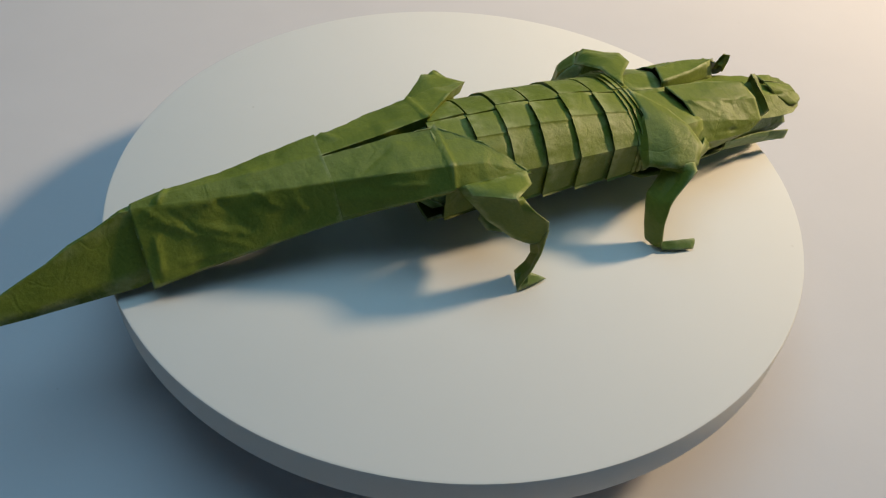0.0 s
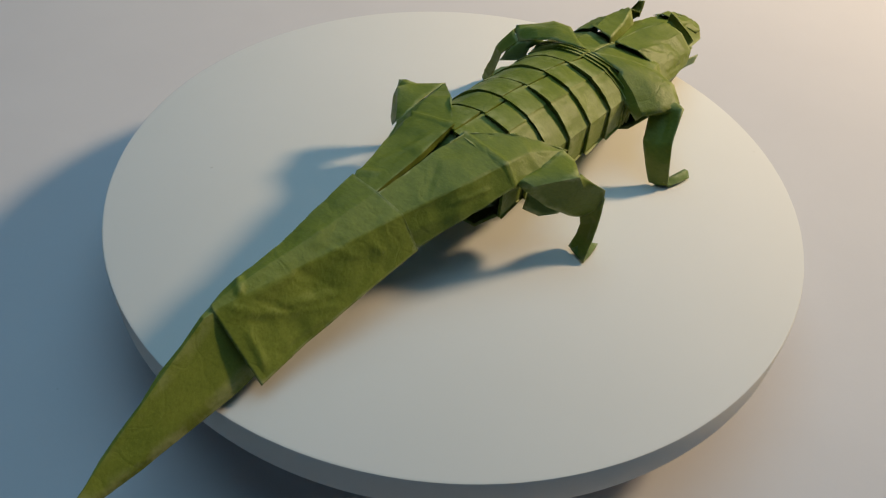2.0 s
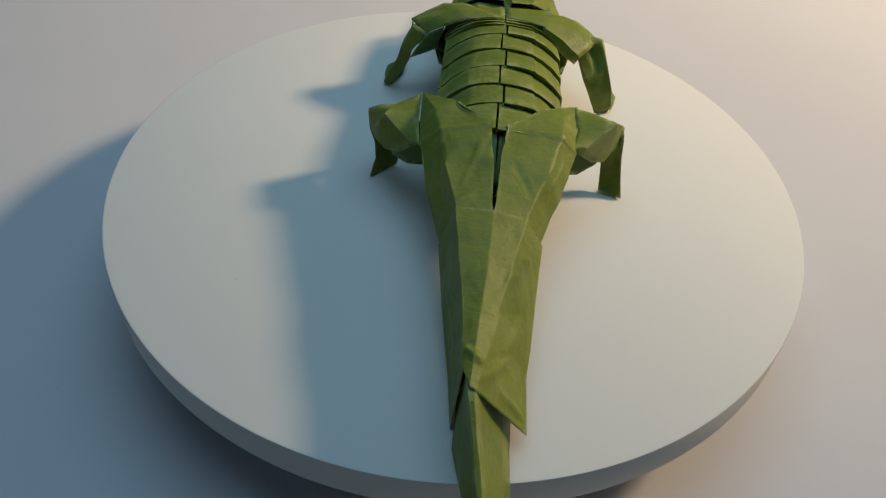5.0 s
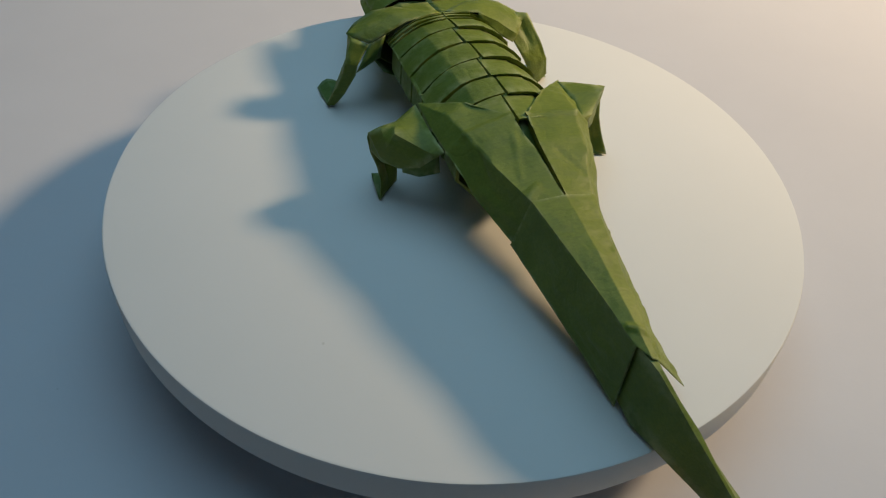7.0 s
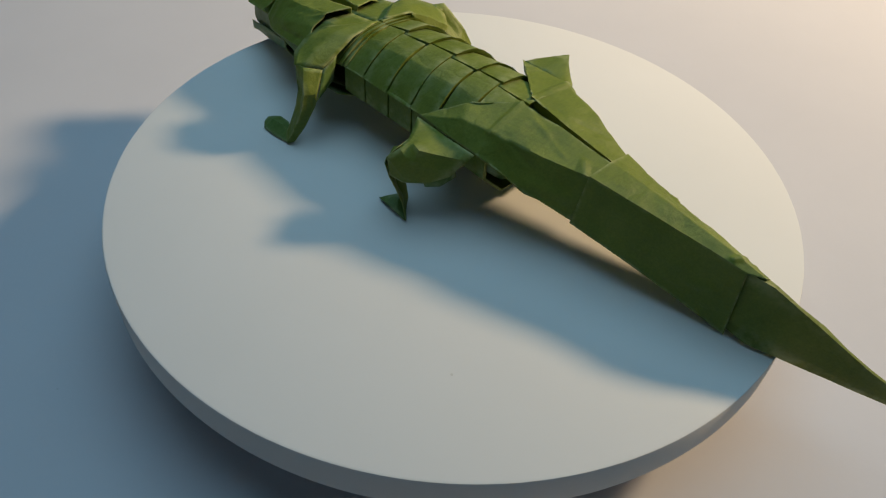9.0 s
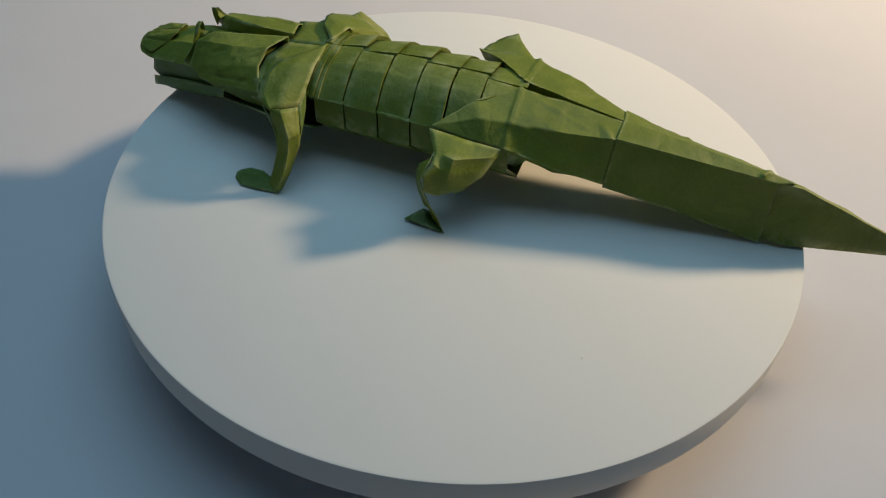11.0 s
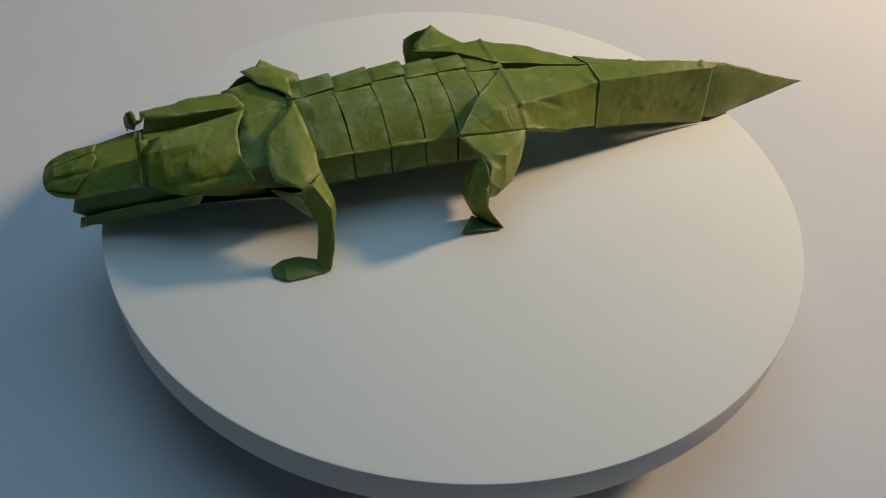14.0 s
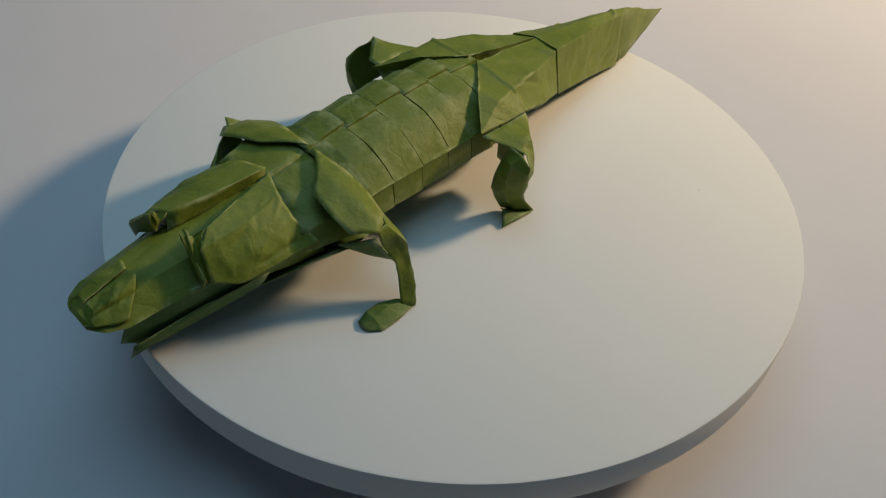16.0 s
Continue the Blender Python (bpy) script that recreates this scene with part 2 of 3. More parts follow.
def tail_and_hips(croc):
    for g in (1, -1):
        # haunch: the panel behind the hip, open along the spine, runs on into the hip plate, whose leading edge is folded under
        low = 22.0 if g > 0 else 23.6
        end = ((-43.6, 8.4, 25.1), (-42.4, 12.1, 12.2)) if g > 0 else ((-43.6, 7.7, 23.2), (-42.4, 12.4, 15.0))
        top, hem, tip = (-13.8, 2.0, 29.7), (-15.2, 20.5, low), (5.6, 21.8, 24.5)
        side, half = ((-14.6, 15.5, 27.0), (-29, 12.4, 26.0)) if g > 0 else ((-14.6, 16.6, 28.0), (-29, 13.0, 26.3))
        paper("haunch_panel", [both(g, [[(-14, 2.4, 26.5), top, side, hem, (-15.2, 18.6, low - 2.5)],
                                        [(-28, 1.2, 25.0), (-28, 0.9, 27.6), half, (-29, 17.0, low - (5.2 if g > 0 else 4.0)), (-29, 15.5, low - (7.2 if g > 0 else 6.0))],
                                        [(-44.4, 0.3, 23.6), (-44.4, 0.2, 25.4), end[0], end[1], (-42.4, 11.0, 12.4)]]),
                               both(g, [[top, side, hem], [(-4.0, 11.2, 29.0), (-6.0, 17.5, 27.4), (-6.0, 21.4, low + 1.2)], [tip]]),
                               both(g, [[top, (-4.0, 11.2, 29.0), tip], [(-12.0, 3.5, 26.5), (-4.0, 12.6, 25.4), (3.0, 19.6, 22.4)]])],
              croc, seed=11 + g, wrinkle=0.4, crease=0.9, cuts=14, calm=(-43.5,),
              ridges=[((-40.5, 8.6, 25.0), (-38.5, 5.6, 26.2), 1.0, 0.75), ((-30, 16, 19), (-40, 12, 18), 1.5, 0.5),
                      (top, side, 0.6, 0.5), (side, hem, 0.6, 0.5), ((-20, 4, 28.6), (-34, 8, 26), 0.6, 0.4), ((-18, 14, 27.2), (-30, 14.5, 22), 0.6, -0.4)] if g > 0 else
                     [((-30, -15, 21), (-41, -10, 19), 1.6, 0.5), ((-13.8, -2.0, 29.7), (-14.6, -16.6, 28.0), 0.6, 0.5), ((-14.6, -16.6, 28.0), (-15.2, -20.5, low), 0.6, 0.5), ((-22, -17, 24), (-34, -13, 23.5), 0.6, 0.4), ((-26, -4, 27.4), (-36, -9, 25), 0.6, -0.35)])
    # tail behind the seam: a roof with a shallow ridge, steep sides and a pleat at its end
    rows = [[(-42.4, 11.8, 11.4), (-43.0, 8.2, 24.4), (-43.4, 0.0, 24.8), (-43.0, -7.6, 22.6), (-42.4, -12.2, 14.2)],
            [(-42.0, 12.6, 11.6), (-42.6, 9.0, 25.7), (-43.0, 0.0, 26.0), (-42.6, -8.4, 23.8), (-42.0, -13.1, 14.6)],
            [(-60.0, 9.9, 8.0), (-60.0, 6.5, 23.4), (-60.0, 0.5, 24.2), (-60.0, -4.6, 22.0), (-60.0, -11.8, 10.6)],
            [(-76.0, 7.0, 3.6), (-76.0, 4.8, 21.8), (-76.0, 1.6, 22.6), (-76.0, -1.6, 21.0), (-76.0, -10.6, 6.6)],
            [(-87.2, 5.4, 0.5), (-86.0, 4.0, 20.6), (-90.0, 2.4, 20.8), (-90.4, 1.2, 20.2), (-89.2, -11.0, 4.2)]]
    paper("tail_sheath", [rows], croc, wrinkle=0.4, seed=31, cuts=20, crease=1.05, calm=(-43.0, -88.5),
          ridges=[((-84, -3.5, 18), (-63, -8.5, 12.5), 0.9, 0.5), ((-61, -4.4, 22), (-58, -5.6, 20.6), 0.6, 0.6), ((-52, -8, 19.5), (-50.5, -9.6, 17.5), 0.5, 0.5),
                  ((-86, -5, 14), (-86.5, -9, 7), 0.9, 0.6), ((-83.5, 0.5, 21.5), (-81.5, 3.5, 21.5), 0.8, 0.7), ((-80, 5.4, 12), (-72, 7.4, 9), 1.2, 0.4),
                  ((-88, -1, 18), (-66, -10, 11), 0.5, 0.45), ((-87, 0, 19), (-72, -3, 20.5), 0.5, 0.45), ((-84, -8, 8), (-70, -10, 10), 0.5, 0.4), ((-62, -5, 21), (-56, -8, 19), 0.5, 0.45),
                  ((-85, 4.5, 15), (-60, 9, 13), 0.5, 0.35), ((-80, 5.4, 8), (-62, 9.6, 12), 0.5, -0.35), ((-82, -2, 20), (-76, -6, 14.5), 0.6, -0.55), ((-86.5, -0.5, 19.5), (-83, -3, 17.5), 0.5, 0.6),
                  ((-70, -3.4, 20.5), (-64, -9, 14), 0.6, -0.4), ((-60, -11, 11), (-46, -9, 18), 0.6, 0.35)])
    paper("tail_tip", [[[(-82, 4.6, 3.0), (-82, 3.4, 20.2), (-82, 0.6, 20.0), (-82, -7.4, 5.6)],
                        [(-92.6, 4.6, 1.2), (-92.6, 2.2, 19.6), (-92.6, 1.2, 19.7), (-92.6, -7.6, 2.6)],
                        [(-118, -2.2, 1.0), (-118, -2.6, 8.4), (-118, -3.2, 8.4), (-118, -8.4, 1.6)],
                        [(-137.6, -7.8, 0.4)]]], croc, wrinkle=0.4, seed=37, label="long pointed end of the paper tail")


def shoulders(croc):
    for g in (1, -1):
        for k, (x, lift) in enumerate(((41.9, 0.5), (43.4, 0.95), (45.0, 1.2))):
            paper("collar_band", [[girth(x + 1.6, g, lift - 0.6, 0.6)[:10], girth(x - 0.7, g, lift + 0.3, 0.6)[:10], girth(x - 0.6, g, lift - 0.9, 0.6)[:10]]], croc, seed=41 + g + k, cuts=1, crease=0.5)
        if g > 0:
            rows = [[(45.2, 0.8, 28.4), (48.0, 6.0, 28.4), (55.2, 13.4, 26.8)], [(44.0, 12.0, 27.4), (49.0, 14.0, 28.0), (56.0, 20.4, 25.8)],
                    [(43.2, 19.0, 24.8), (48.5, 22.0, 25.8), (55.0, 26.2, 23.0)], [(43.4, 24.5, 21.8), (46.5, 28.5, 22.8), (49.5, 30.2, 22.8)]]
        else:
            rows = [[(45.2, 0.8, 28.4), (48.0, 5.0, 28.2), (52.5, 11.0, 27.0)], [(44.0, 12.0, 27.2), (49.0, 13.5, 27.4), (55.0, 18.5, 25.6)],
                    [(42.0, 18.6, 24.2), (48.0, 21.5, 25.0), (56.0, 24.4, 23.2)], [(39.6, 24.6, 20.0), (45.0, 28.4, 21.0), (51.6, 29.6, 21.2)]]
            paper("cheek_fold", [both(g, [[(51.0, 29.0, 20.8), (57.0, 23.4, 21.6), (63.0, 17.4, 19.8)], [(48.0, 26.0, 16.0), (57.0, 23.0, 15.6), (66.0, 18.4, 16.0)]])],
                  croc, seed=44, crease=0.6, ridges=[((56, -23, 20.5), (63, -19, 18), 1.2, 0.8)])
        under = [[rows[1][0], rows[2][0], rows[3][0]], [(42.0, 12.0, 23.0), (40.0, 17.6, 21.0), (39.4, 23.0, 17.6)]] if g < 0 else []
        paper("shoulder_plate", [both(g, rows), both(g, under)], croc, seed=45 + g, crease=0.75, wrinkle=0.4)
        sheet = [[(46, -0.2, 26.8), (60, -0.2, 25.2)], [(46, 9.0, 26.4), (61, 9.0, 24.8)], [(46, 19, 22.0), (62, 17.0, 21.0)],
                 [(46, 22.0, 16.0), (62, 18.5, 16.0)], [(46, 12, 8.5), (62, 12, 9.5)], [(46, 0, 7.0), (62, 0, 8.0)]]
        if g < 0:       # the right side lies level with the lower end of the crest
            sheet[1:4] = [[(46, 9.0, 26.8), (60.6, 8.0, 24.6)], [(47, 18.0, 25.4), (62.6, 15.0, 23.6)], [(47, 24.0, 20.0), (62.4, 19.4, 17.4)]]
        paper("neck_side", [both(g, sheet)], croc, seed=48 + g)


def head(croc):
    rows = []
    for x, c, w, ridge, low in ((58, 0.0, 14.4, 24.6, 18.0), (72, 0.0, 14.2, 23.4, 17.8), (84, -0.1, 12.4, 21.8, 16.8), (95.5, -0.3, 10.6, 19.6, 15.0),
                                (103.2, -0.3, 9.8, 18.0, 14.2), (107.4, 0.0, 7.8, 17.0, 14.2), (109.4, 0.2, 5.0, 16.4, 14.4)):
        rows.append([(x - 0.8, c + w * 0.82, low - 1.3), (x, c + w, low), (x, c + w * 0.5, ridge - 0.6), (x, c, ridge), (x, c - w * 0.5, ridge - 0.6), (x, c - w, low), (x - 0.8, c - w * 0.82, low - 1.3)])
    rows.append([(109.2, 3.4, 13.0), (110.0, 3.8, 14.0), (110.2, 2.4, 15.2), (110.2, 0.2, 15.4), (110.2, -2.0, 15.2), (110.0, -3.6, 14.0), (109.2, -3.2, 13.0)])
    snout = paper("snout", [rows], croc, seed=65, wrinkle=0.4, crease=0.22, cuts=4,
                  ridges=[((96.2, 10, 14), (96.6, 3, 20), 0.45, 0.35), ((96.2, -9, 14), (96.6, -2, 20), 0.45, 0.35), ((86, 3, 21.5), (95, 7.5, 16.5), 0.8, -0.45),
                          ((88, -4, 21), (95, -8, 16.5), 0.9, -0.45), ((85, 9, 18), (94, 9.4, 16), 0.5, 0.35)])
    for g in (1, -1):
        # crest: the two open in a V towards the front; each front edge is rolled into an eye
        if g > 0:
            inner = [(58.2, 0.6, 27.3), (69.5, 3.4, 27.0), (79.6, 6.6, 27.0)]
            front = [inner[2], (83.8, 10.0, 25.0), (84.8, 14.6, 18.6)]
        else:
            inner = [(57.6, 1.6, 27.2), (71.0, 2.2, 26.6), (83.0, 4.8, 25.8)]
            front = [inner[2], (84.4, 10.6, 23.6), (85.0, 15.2, 18.8)]
        side = [(61.0, 8.0, 27.0), (71.5, 10.2, 26.0), front[1]] if g > 0 else [(59.6, 8.6, 26.4), (71.0, 10.6, 25.4), front[1]]
        low = [(61.4, 13.8, 23.8), (72.0, 15.6, 22.4), front[2]] if g > 0 else [(61.0, 14.6, 23.2), (72.0, 16.0, 22.2), front[2]]
        crest = paper("head_crest", [both(g, [inner, side, low, [(59.0, 19.4, 18.8), (70.0, 18.8, 18.2), (80.0, 17.0, 17.0)],
                                      [(56.0, 18.0, 12.2), (66.0, 16.6, 12.6), (76.0, 15.2, 14.0)]])], croc, seed=51 + g, wrinkle=0.3, cuts=12, crease=0.4,
              ridges=[((79.6, g * 9, 26.2), (80.4, g * 16, 19), 0.5, 0.5), ((64, g * 17, 20), (74, g * 17.5, 19.5), 0.6, -0.5),
                      ((60, g * 8.0, 27), (73, g * 16.6, 21), 0.4, 0.4), ((60, g * 8.0, 27), (66, g * 18.4, 19), 0.4, -0.4), ((64, g * 8.0, 26.6), (79, g * 13, 23.5), 0.4, -0.35),
                      ((74, g * 12.0, 25), (73.4, g * 18.4, 18.5), 0.4, 0.45), ((68, g * 8, 26.4), (70, g * 12, 25), 0.4, -0.35), ((70, g * 12, 25), (66, g * 17, 20.5), 0.4, 0.35)])
        # the inner edge of each crest is folded down on to the snout
        paper("crest_fold", [both(g, [inner, [(58.6, inner[0][1] - 0.2, 24.4), (71.0, 2.2, 23.0), (inner[2][0] + 1.5, inner[2][1] - 1.6, 21.4)]])], crest, seed=53 + g)
        a, b, c = [Vector(p) for p in front]
        a = Vector((82.4, 6.2, 26.6)) if g > 0 else Vector((84.0, 5.6, 25.8))
        curl = [[front[0], a + Vector((-1.0, 1.0, -0.5)), b + Vector((-0.4, 0, -0.2)), c + Vector((-0.3, 0, 0))],
                [a + Vector((0.2, -0.9, -1.2)), a + Vector((0.4, 0.2, -1.6)), b + Vector((-0.2, -1.2, -2.6)), c + Vector((0.2, -1.4, -0.4))],
                [a + Vector((1.9, -1.1, -0.2)), a + Vector((2.0, 0.3, -0.8)), b + Vector((1.2, -1.2, -3.2)), c + Vector((1.0, -1.0, 0.2))],
                [a + Vector((2.2, -1.0, 1.4)), a + Vector((2.5, 0.5, 0.9)), b + Vector((1.7, -0.4, -2.6)), c + Vector((1.4, -0.3, 1.4))],
                [a + Vector((1.5, -0.8, 2.1)), a + Vector((1.8, 0.6, 1.5)), b + Vector((1.4, 0.0, -2.0)), c + Vector((1.2, 0.0, 1.8))],
                [a + Vector((3.2, -1.0, 1.9)), a + Vector((3.4, 0.5, 1.2)), b + Vector((2.2, -0.4, -2.6)), c + Vector((1.8, -0.3, 1.2))],
                [a + Vector((3.2, -1.0, -0.4)), a + Vector((3.3, 0.2, -1.0)), b + Vector((2.3, -1.2, -3.8)), c + Vector((1.8, -1.0, -0.2))],
                [a + Vector((2.4, -0.8, -4.0)), a + Vector((2.6, 0.0, -4.2)), b + Vector((2.2, -1.8, -4.8)), c + Vector((1.6, -1.8, -1.8))]]
        if g < 0:       # the right eye lies wider open
            curl = [row[:2] + [row[2] + Vector((0.7, 0.2, 0.4)) * min(i, 3), row[3] + Vector((0.7, -0.5, 0.0)) * min(i, 3)] for i, row in enumerate(curl)]
        paper("eye", [both(g, [[tuple(a + Vector((1.5, -1.1, -2.0)))] + [tuple(Vector(p)) for p in row] for row in curl])], crest, seed=55 + g, wrinkle=0.12, cuts=3, crease=0.6, label="small curled paper eye")
        # nostril pad: a lifted flap with a crumpled top and a sharp rear edge
        pad = both(g, [[(97.0, 0.4, 20.1), (102.5, 0.3, 18.6), (107.6, 0.2, 17.2), (110.0, 0.2, 15.0)], [(96.4, 3.2, 20.4), (101.0, 4.6, 18.7), (107.4, 3.8, 17.0), (110.0, 2.6, 14.8)],
                       [(98.4, 5.6, 18.2), (103.0, 6.4, 17.0), (108.6, 4.6, 16.0), (110.3, 3.4, 14.0)], [(102.8, 10.0 if g > 0 else 8.8, 15.2), (105.6, 8.8, 15.0), (108.8, 6.4, 14.8), (110.4, 4.0, 14.8)]])
        pad = [[(x - 0.3, y * 0.9 - 0.2, z + 0.3) for x, y, z in row] for row in pad]
        paper("nostril", [pad], snout, seed=57 + g, cuts=5, wrinkle=0.45, crease=0.18, label="folded paper nostril",
              ridges=[((98.5, g * 5.4, 18.6), (109, g * 3.4, 16.2), 0.5, 0.55), ((100, g * 2.0, 19.2), (104, g * 4.6, 17.8), 0.6, -0.6), ((104, g * 1.0, 18.2), (108, g * 3, 16.6), 0.5, 0.4)])
        # lower jaw: an inner wall under the lip that ends in a short prong, and a flared outer flap with a longer one
        up, low = ((105.2, 6.4, 7.6), (104.6, 8.0, 3.0)) if g > 0 else ((103.8, 8.2, 9.2), (104.2, 10.2, 4.0))
        lip = 13.4 if g > 0 else 11.4
        paper("lower_jaw", [both(g, [[(74.0, 15.0, 16.8), (88.0, 11.2, 16.8), (97.0, 8.4, lip + 1.4), (102.8, 7.4, lip + 0.8)], [(75.0, 14.6, 14.6), (89.0, 11.2, 11.6), (98.0, 8.4, 9.8), up],
                                     [(76.0, 14.0, 12.6), (90.0, 10.6, 9.0), (98.0, 8.2, 7.2), (102.6, 7.4, 6.6)],
                                     [(78.0, 12.6, 9.6), (90.0, 9.2, 6.0), (98.0, 6.8, 4.2), (101.6, 5.8, 3.6)], [(78.0, 0.0, 8.6), (90.0, 0.0, 5.0), (97.0, 0.0, 3.6), (100.6, 0.0, 3.2)]]),
                            both(g, [[(72.0, 17.4, 15.4), (86.0, 13.0, 11.8), (96.0, 10.4, 9.0), (103.4, low[1] + 0.8, low[2] + 4.2)], [(73.0, 16.6, 12.8), (86.0, 12.6, 8.8), (96.0, 10.0, 6.0), low],
                                     [(74.0, 15.4, 10.6), (86.0, 11.6, 6.6), (95.0, 8.8, 3.6), (102.4, low[1] - 1.4, low[2] - 0.7)]])],
              croc, mat=INNER, seed=61 + g, wrinkle=0.35, cuts=4, ridges=[((76, g * 14.8, 13.6), (98, g * 9.8, 6.6), 0.6, 0.5)])
    # throat: closes the jaw below and runs back under the chest
    paper("throat", [[[(42, 20.0, 12.0), (52, 23.0, 14.4), (64, 18.4, 12.4), (80, 13.4, 9.4)], [(42, 8.0, 5.6), (52, 9.0, 6.6), (64, 8.0, 6.8), (80, 6.0, 7.4)], [(42, -8.0, 5.6), (52, -9.0, 6.6), (64, -8.0, 6.8), (80, -6.0, 7.4)], [(42, -20.0, 12.0), (52, -23.0, 14.4), (64, -18.4, 12.4), (80, -13.4, 9.4)]]], croc, mat=INNER, seed=68)


def hind_leg(croc, g):
    if g > 0:
        back, tip, hem, tuck, fold = (-14.4, 20.8, 21.9), (5.6, 22.2, 24.1), (-14.0, 22.6, 20.4), (-4.4, 31.2, 22.8), (1.6, 29.2, 22.4)
        thigh = [[hem, tuck, fold], [(-11.2, 26.4, 15.4), (-4.0, 33.2, 18.6), (0.6, 33.6, 22.0)], [(-7.2, 31.0, 13.2), (-2.4, 34.8, 14.6), (1.9, 36.8, 20.0)], [(-5.0, 31.4, 12.2), (-1.6, 34.0, 11.8), (1.6, 36.2, 13.6)]]
        shin = [[fold, (1.4, 33.4, 21.8), (2.0, 36.8, 19.8)], [(2.0, 27.4, 19.4), (4.4, 32.0, 19.4), (2.6, 36.9, 17.6)], [(4.8, 27.4, 14.6), (5.4, 32.0, 14.6), (1.4, 36.4, 13.4)], [(5.8, 27.4, 10.2), (4.4, 31.6, 9.6), (0.8, 35.0, 9.2)],
                [(4.2, 27.8, 5.6), (2.4, 31.4, 5.2), (-1.4, 34.4, 5.0)], [(2.0, 28.6, 1.0), (-0.8, 32.0, 0.7), (-4.6, 35.6, 0.6)]]
        foot = [[(-4.4, 35.6, 0.5), (2.0, 28.8, 0.6)], [(-0.2, 35.4, 0.9), (3.4, 30.4, 2.6)], [(3.6, 35.0, 0.9), (5.4, 32.4, 1.8)], [(7.6, 34.4, 0.5)]]
        bend = ((4.6, 31.8, 17), (2.4, 31.4, 5.2), 0.7, 0.7)
    else:
        back, tip, hem, tuck, fold = (-14.8, 19.8, 24.0), (4.0, 20.9, 25.0), (-13.6, 21.6, 22.4), (-4.0, 31.8, 26.6), (3.4, 25.4, 24.4)
        thigh = [[hem, tuck, (-2.0, 30.6, 26.0)], [(-8.6, 26.2, 16.4), (-2.0, 32.8, 21.6), (0.0, 34.2, 23.4)], [(-3.0, 30.4, 12.4), (0.6, 33.2, 15.6), (3.4, 35.9, 20.2)], [(2.2, 31.2, 8.9), (2.8, 33.8, 11.6), (3.2, 36.2, 15.4)]]
        shin = [[(2.4, 31.0, 9.2), (3.0, 33.6, 12.4), (3.7, 36.2, 18.0)], [(2.8, 31.6, 6.4), (2.6, 34.4, 8.2), (2.6, 36.8, 11.0)], [(1.4, 31.6, 3.8), (0.8, 34.6, 4.6), (0.2, 37.4, 6.0)],
                [(-1.6, 31.6, 0.9), (-2.2, 35.0, 0.7), (-3.6, 38.2, 0.7)]]
        foot = [[(-3.8, 38.2, 0.5), (-1.8, 32.6, 0.6)], [(-0.8, 38.0, 0.9), (0.6, 35.2, 3.4)], [(2.4, 37.4, 0.8), (2.8, 35.8, 2.0)], [(5.4, 36.6, 0.5)]]
        bend = ((2.4, 34.2, 10), (0.6, 34.8, 5), 0.7, 0.6)
    leg = paper("hind_leg", [both(g, [[back, (-5.0, (back[1] + tip[1]) / 2 + 0.4, (back[2] + tip[2]) / 2 + 0.2), tip], [hem, tuck, fold]]), both(g, thigh)], croc, seed=71 + g, wrinkle=0.55, crease=0.35, cuts=4,
                ridges=[((-9, g * 28, 17), (-3, g * 33, 20), 0.5, 0.45), ((-10, g * 24, 20), (-2, g * 33, 17.5), 0.5, -0.4)])
    # inner sheet added to stop lamplight under the thigh and fill the leg's shadow
    inside = [[(-5.0, 19.5, 21.6), (-3.0, 26.0, 21.4), (-2.5, 30.0, 20.6)], [(-6.0, 19.0, 17.0), (-5.0, 25.0, 16.0), (-4.0, 30.0, 16.5)],
              [(-7.0, 18.6, 8.6), (-6.4, 24.5, 8.0), (-5.0, 29.0, 9.6)]]
    if g < 0:
        inside[0] = [(-5.0, 19.5, 22.6), (-3.4, 26.0, 23.4), (-2.8, 30.0, 23.6)]
        inside[2] = [(-7.0, 18.6, 9.6), (-6.4, 23.6, 9.8), (-5.0, 28.4, 13.0)]
    paper("lining", [both(g, inside)], leg, mat=INNER, seed=77 + g)
    p, q, width, height = bend
    paper("shin", [both(g, shin)], leg, seed=73 + g, wrinkle=0.75, crease=0.25, cuts=5, ridges=[((p[0], g * p[1], p[2]), (q[0], g * q[1], q[2]), width, height)])
    paper("foot", [both(g, foot)], leg, mat=INNER, seed=75 + g, wrinkle=0.2, cuts=3)


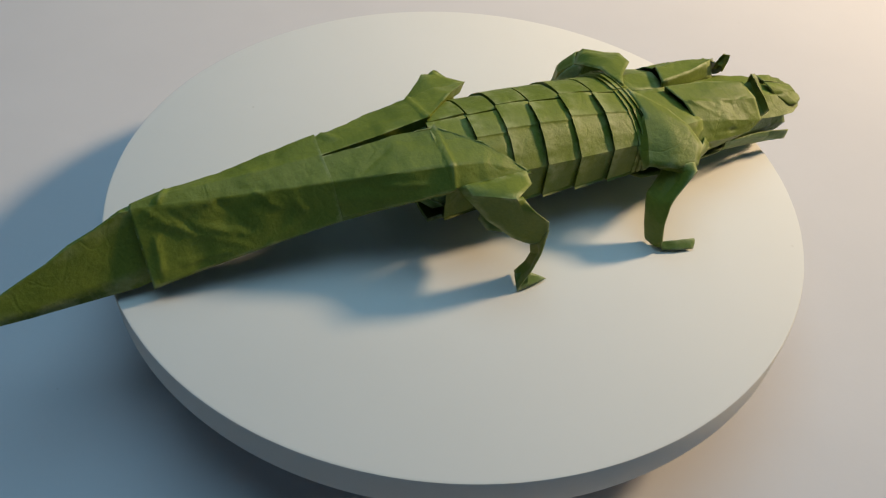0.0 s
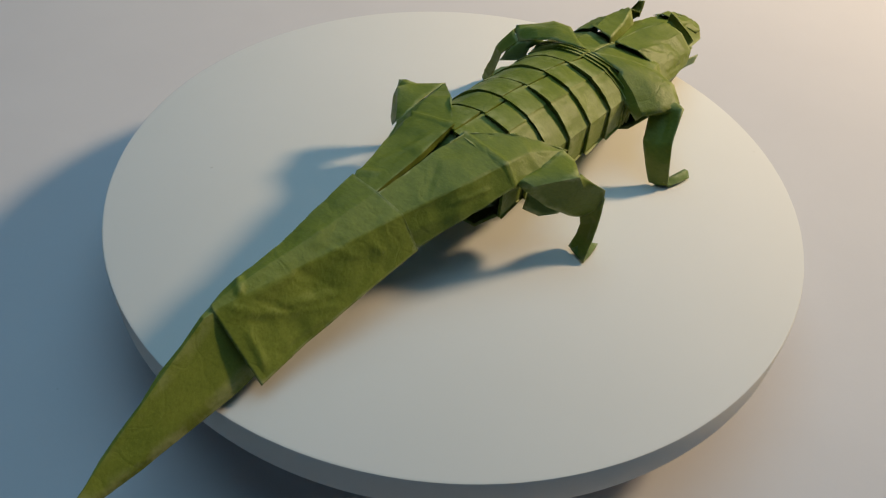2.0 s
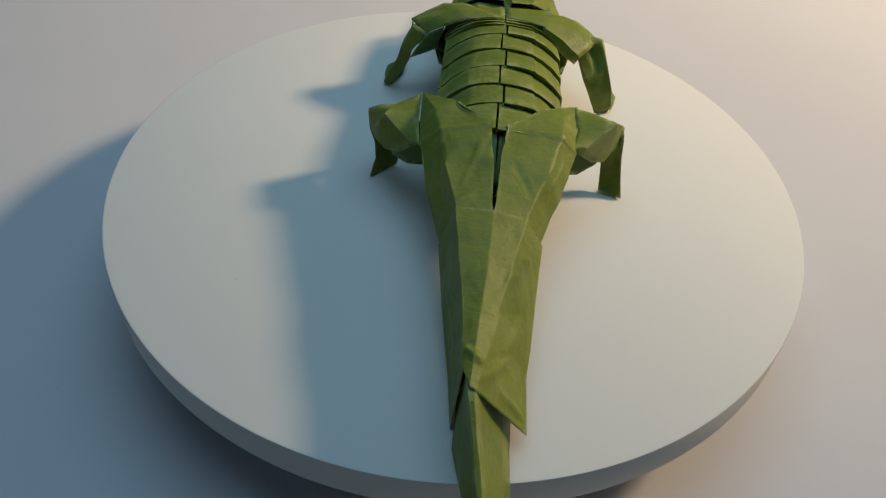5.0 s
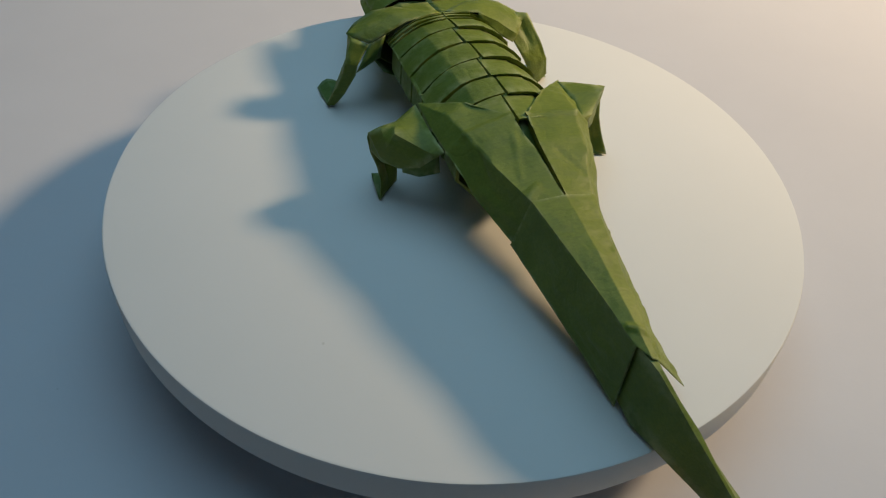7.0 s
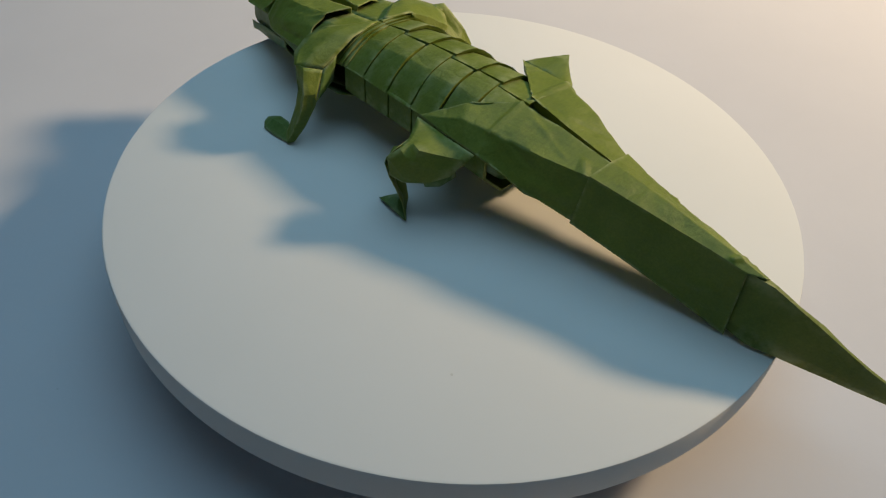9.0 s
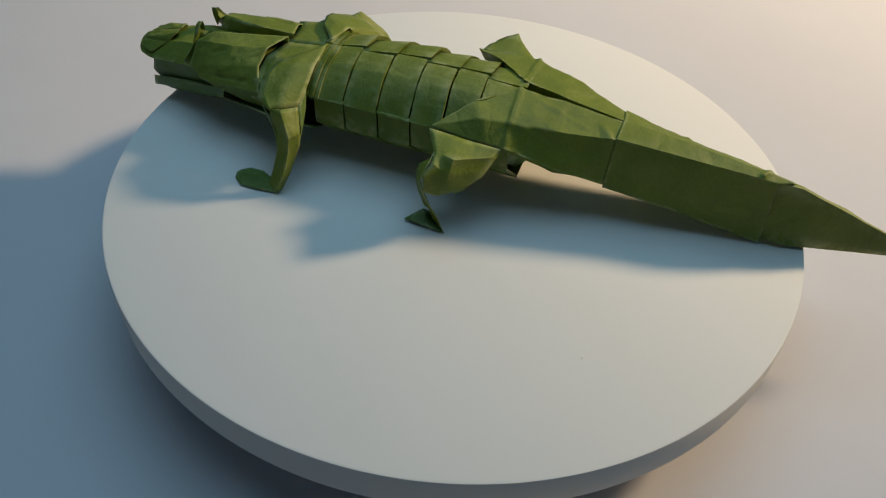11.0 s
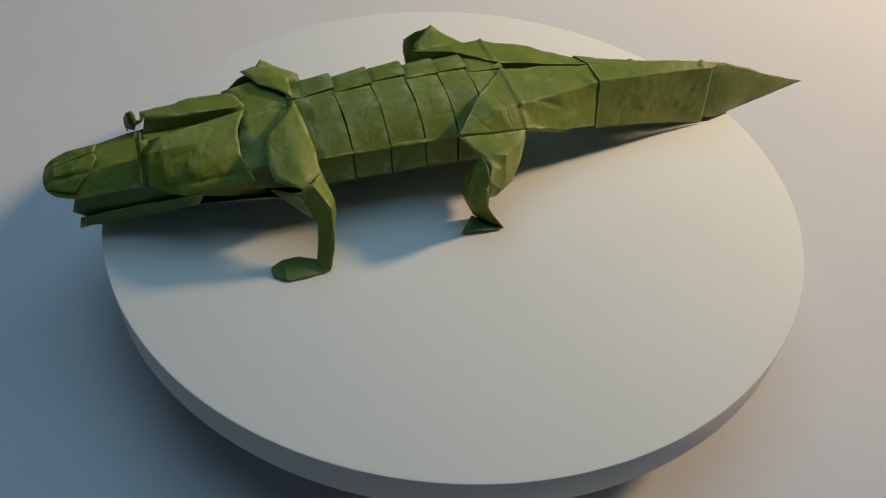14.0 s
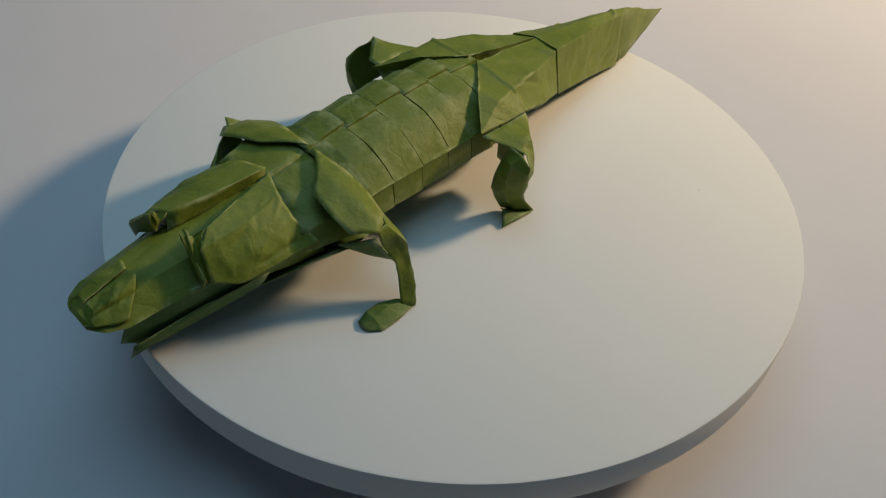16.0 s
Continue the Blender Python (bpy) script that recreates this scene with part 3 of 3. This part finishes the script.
def fore_leg(croc, g):
    if g > 0:
        rows = [[(43.4, 24.5, 21.6), (46.5, 29.2, 22.8), (49.4, 29.8, 22.6)], [(41.0, 29.0, 16.2), (42.6, 32.6, 16.4), (48.4, 30.4, 16.0)],
                [(40.8, 29.8, 12.8), (42.6, 33.8, 12.4), (46.6, 33.0, 12.6)], [(41.8, 31.4, 9.0), (42.8, 35.4, 8.6), (46.8, 34.2, 9.0)], [(42.8, 33.0, 5.4), (43.6, 36.8, 5.2), (47.4, 35.2, 5.4)],
                [(44.2, 35.0, 2.0), (44.8, 38.0, 1.8), (48.0, 36.2, 2.6)], [(44.8, 36.0, 0.5), (45.4, 38.4, 0.5), (48.0, 36.8, 0.7)]]
        foot = [[(45.2, 38.2, 0.5), (46.4, 36.4, 2.0), (47.6, 34.4, 1.8)], [(51.2, 39.0, 0.5), (51.4, 35.6, 3.0), (52.0, 32.6, 2.2)], [(56.2, 39.0, 0.5), (56.2, 35.6, 2.4), (56.2, 32.4, 1.8)],
                [(59.2, 36.6, 0.5), (59.6, 34.8, 1.0), (59.2, 33.0, 0.7)]]
    else:
        rows = [[(40.2, 23.6, 20.0), (45.2, 27.2, 21.0), (51.2, 28.4, 21.2)], [(44.8, 24.2, 17.4), (47.2, 28.8, 19.2), (49.4, 32.2, 21.4)], [(39.6, 26.8, 12.4), (40.4, 31.0, 13.4), (41.4, 34.8, 15.0)],
                [(38.8, 29.6, 7.2), (39.0, 33.4, 8.2), (39.6, 36.8, 9.2)], [(38.4, 32.2, 1.6), (38.8, 35.4, 1.8), (39.8, 38.0, 3.0)], [(38.6, 32.6, 0.5), (39.6, 35.2, 0.5), (41.2, 37.2, 0.6)]]
        foot = [[(39.4, 34.4, 0.5), (39.8, 36.2, 2.2), (40.6, 38.2, 1.0)], [(44.6, 35.8, 0.6), (44.6, 37.6, 2.4), (44.8, 39.4, 0.8)], [(51.6, 37.4, 1.0), (50.4, 38.8, 1.8), (49.2, 40.2, 0.6)]]
    leg = paper("fore_leg", [both(g, rows)], croc, seed=81 + g, wrinkle=0.85, crease=0.25, cuts=5,
                ridges=[((46, 31.0, 15.5), (44.8, 34.6, 6), 0.6, 0.6)] if g > 0 else [((46, -29.2, 19), (39.2, -33.6, 8), 0.8, 0.6), ((39.6, -27, 12), (41.4, -34.8, 15), 0.5, 0.4)])
    if g > 0:
        paper("elbow_web", [[[(56.0, 22.6, 17.6), (50.0, 29.4, 20.6)], [(50.0, 27.6, 13.6), (46.4, 31.6, 12.8)]]], leg, mat=INNER, seed=80, wrinkle=0.3)
        paper("lining", [[[(43.6, 19.0, 24.2), (43.6, 24.5, 21.4)], [(43.4, 20.6, 19.0), (41.4, 27.8, 16.6)], [(43.8, 20.8, 16.4), (41.2, 29.4, 13.6)]]], leg, mat=INNER, seed=83, wrinkle=0.3)
    paper("foot", [both(g, foot)], leg, mat=INNER, seed=85 + g, wrinkle=0.5, cuts=3, crease=0.15)


def crocodile():
    croc = tagged(new("paper_crocodile"), "folded green paper crocodile standing on a white turntable", "origami crocodile")
    trunk(croc)
    tail_and_hips(croc)
    shoulders(croc)
    head(croc)
    for g in (1, -1):
        hind_leg(croc, g)
        fore_leg(croc, g)
    return croc


TURNTABLE, PLATTER = turntable()
CROC = crocodile()


# ---- what moves ----
def motions():
    spin, ride = [], []
    for i in range(33):
        t = i * 0.5
        a = radians(HEADING + turned(t))
        spin.append((t, pose(0, 0, 0, 0, 0, turned(t))))
        ride.append((t, pose(0.010 * math.sin(a), -0.010 * math.cos(a), 0.0, 0, 0, HEADING + turned(t))))
    walk(PLATTER, spin)
    walk(CROC, ride)


motions()
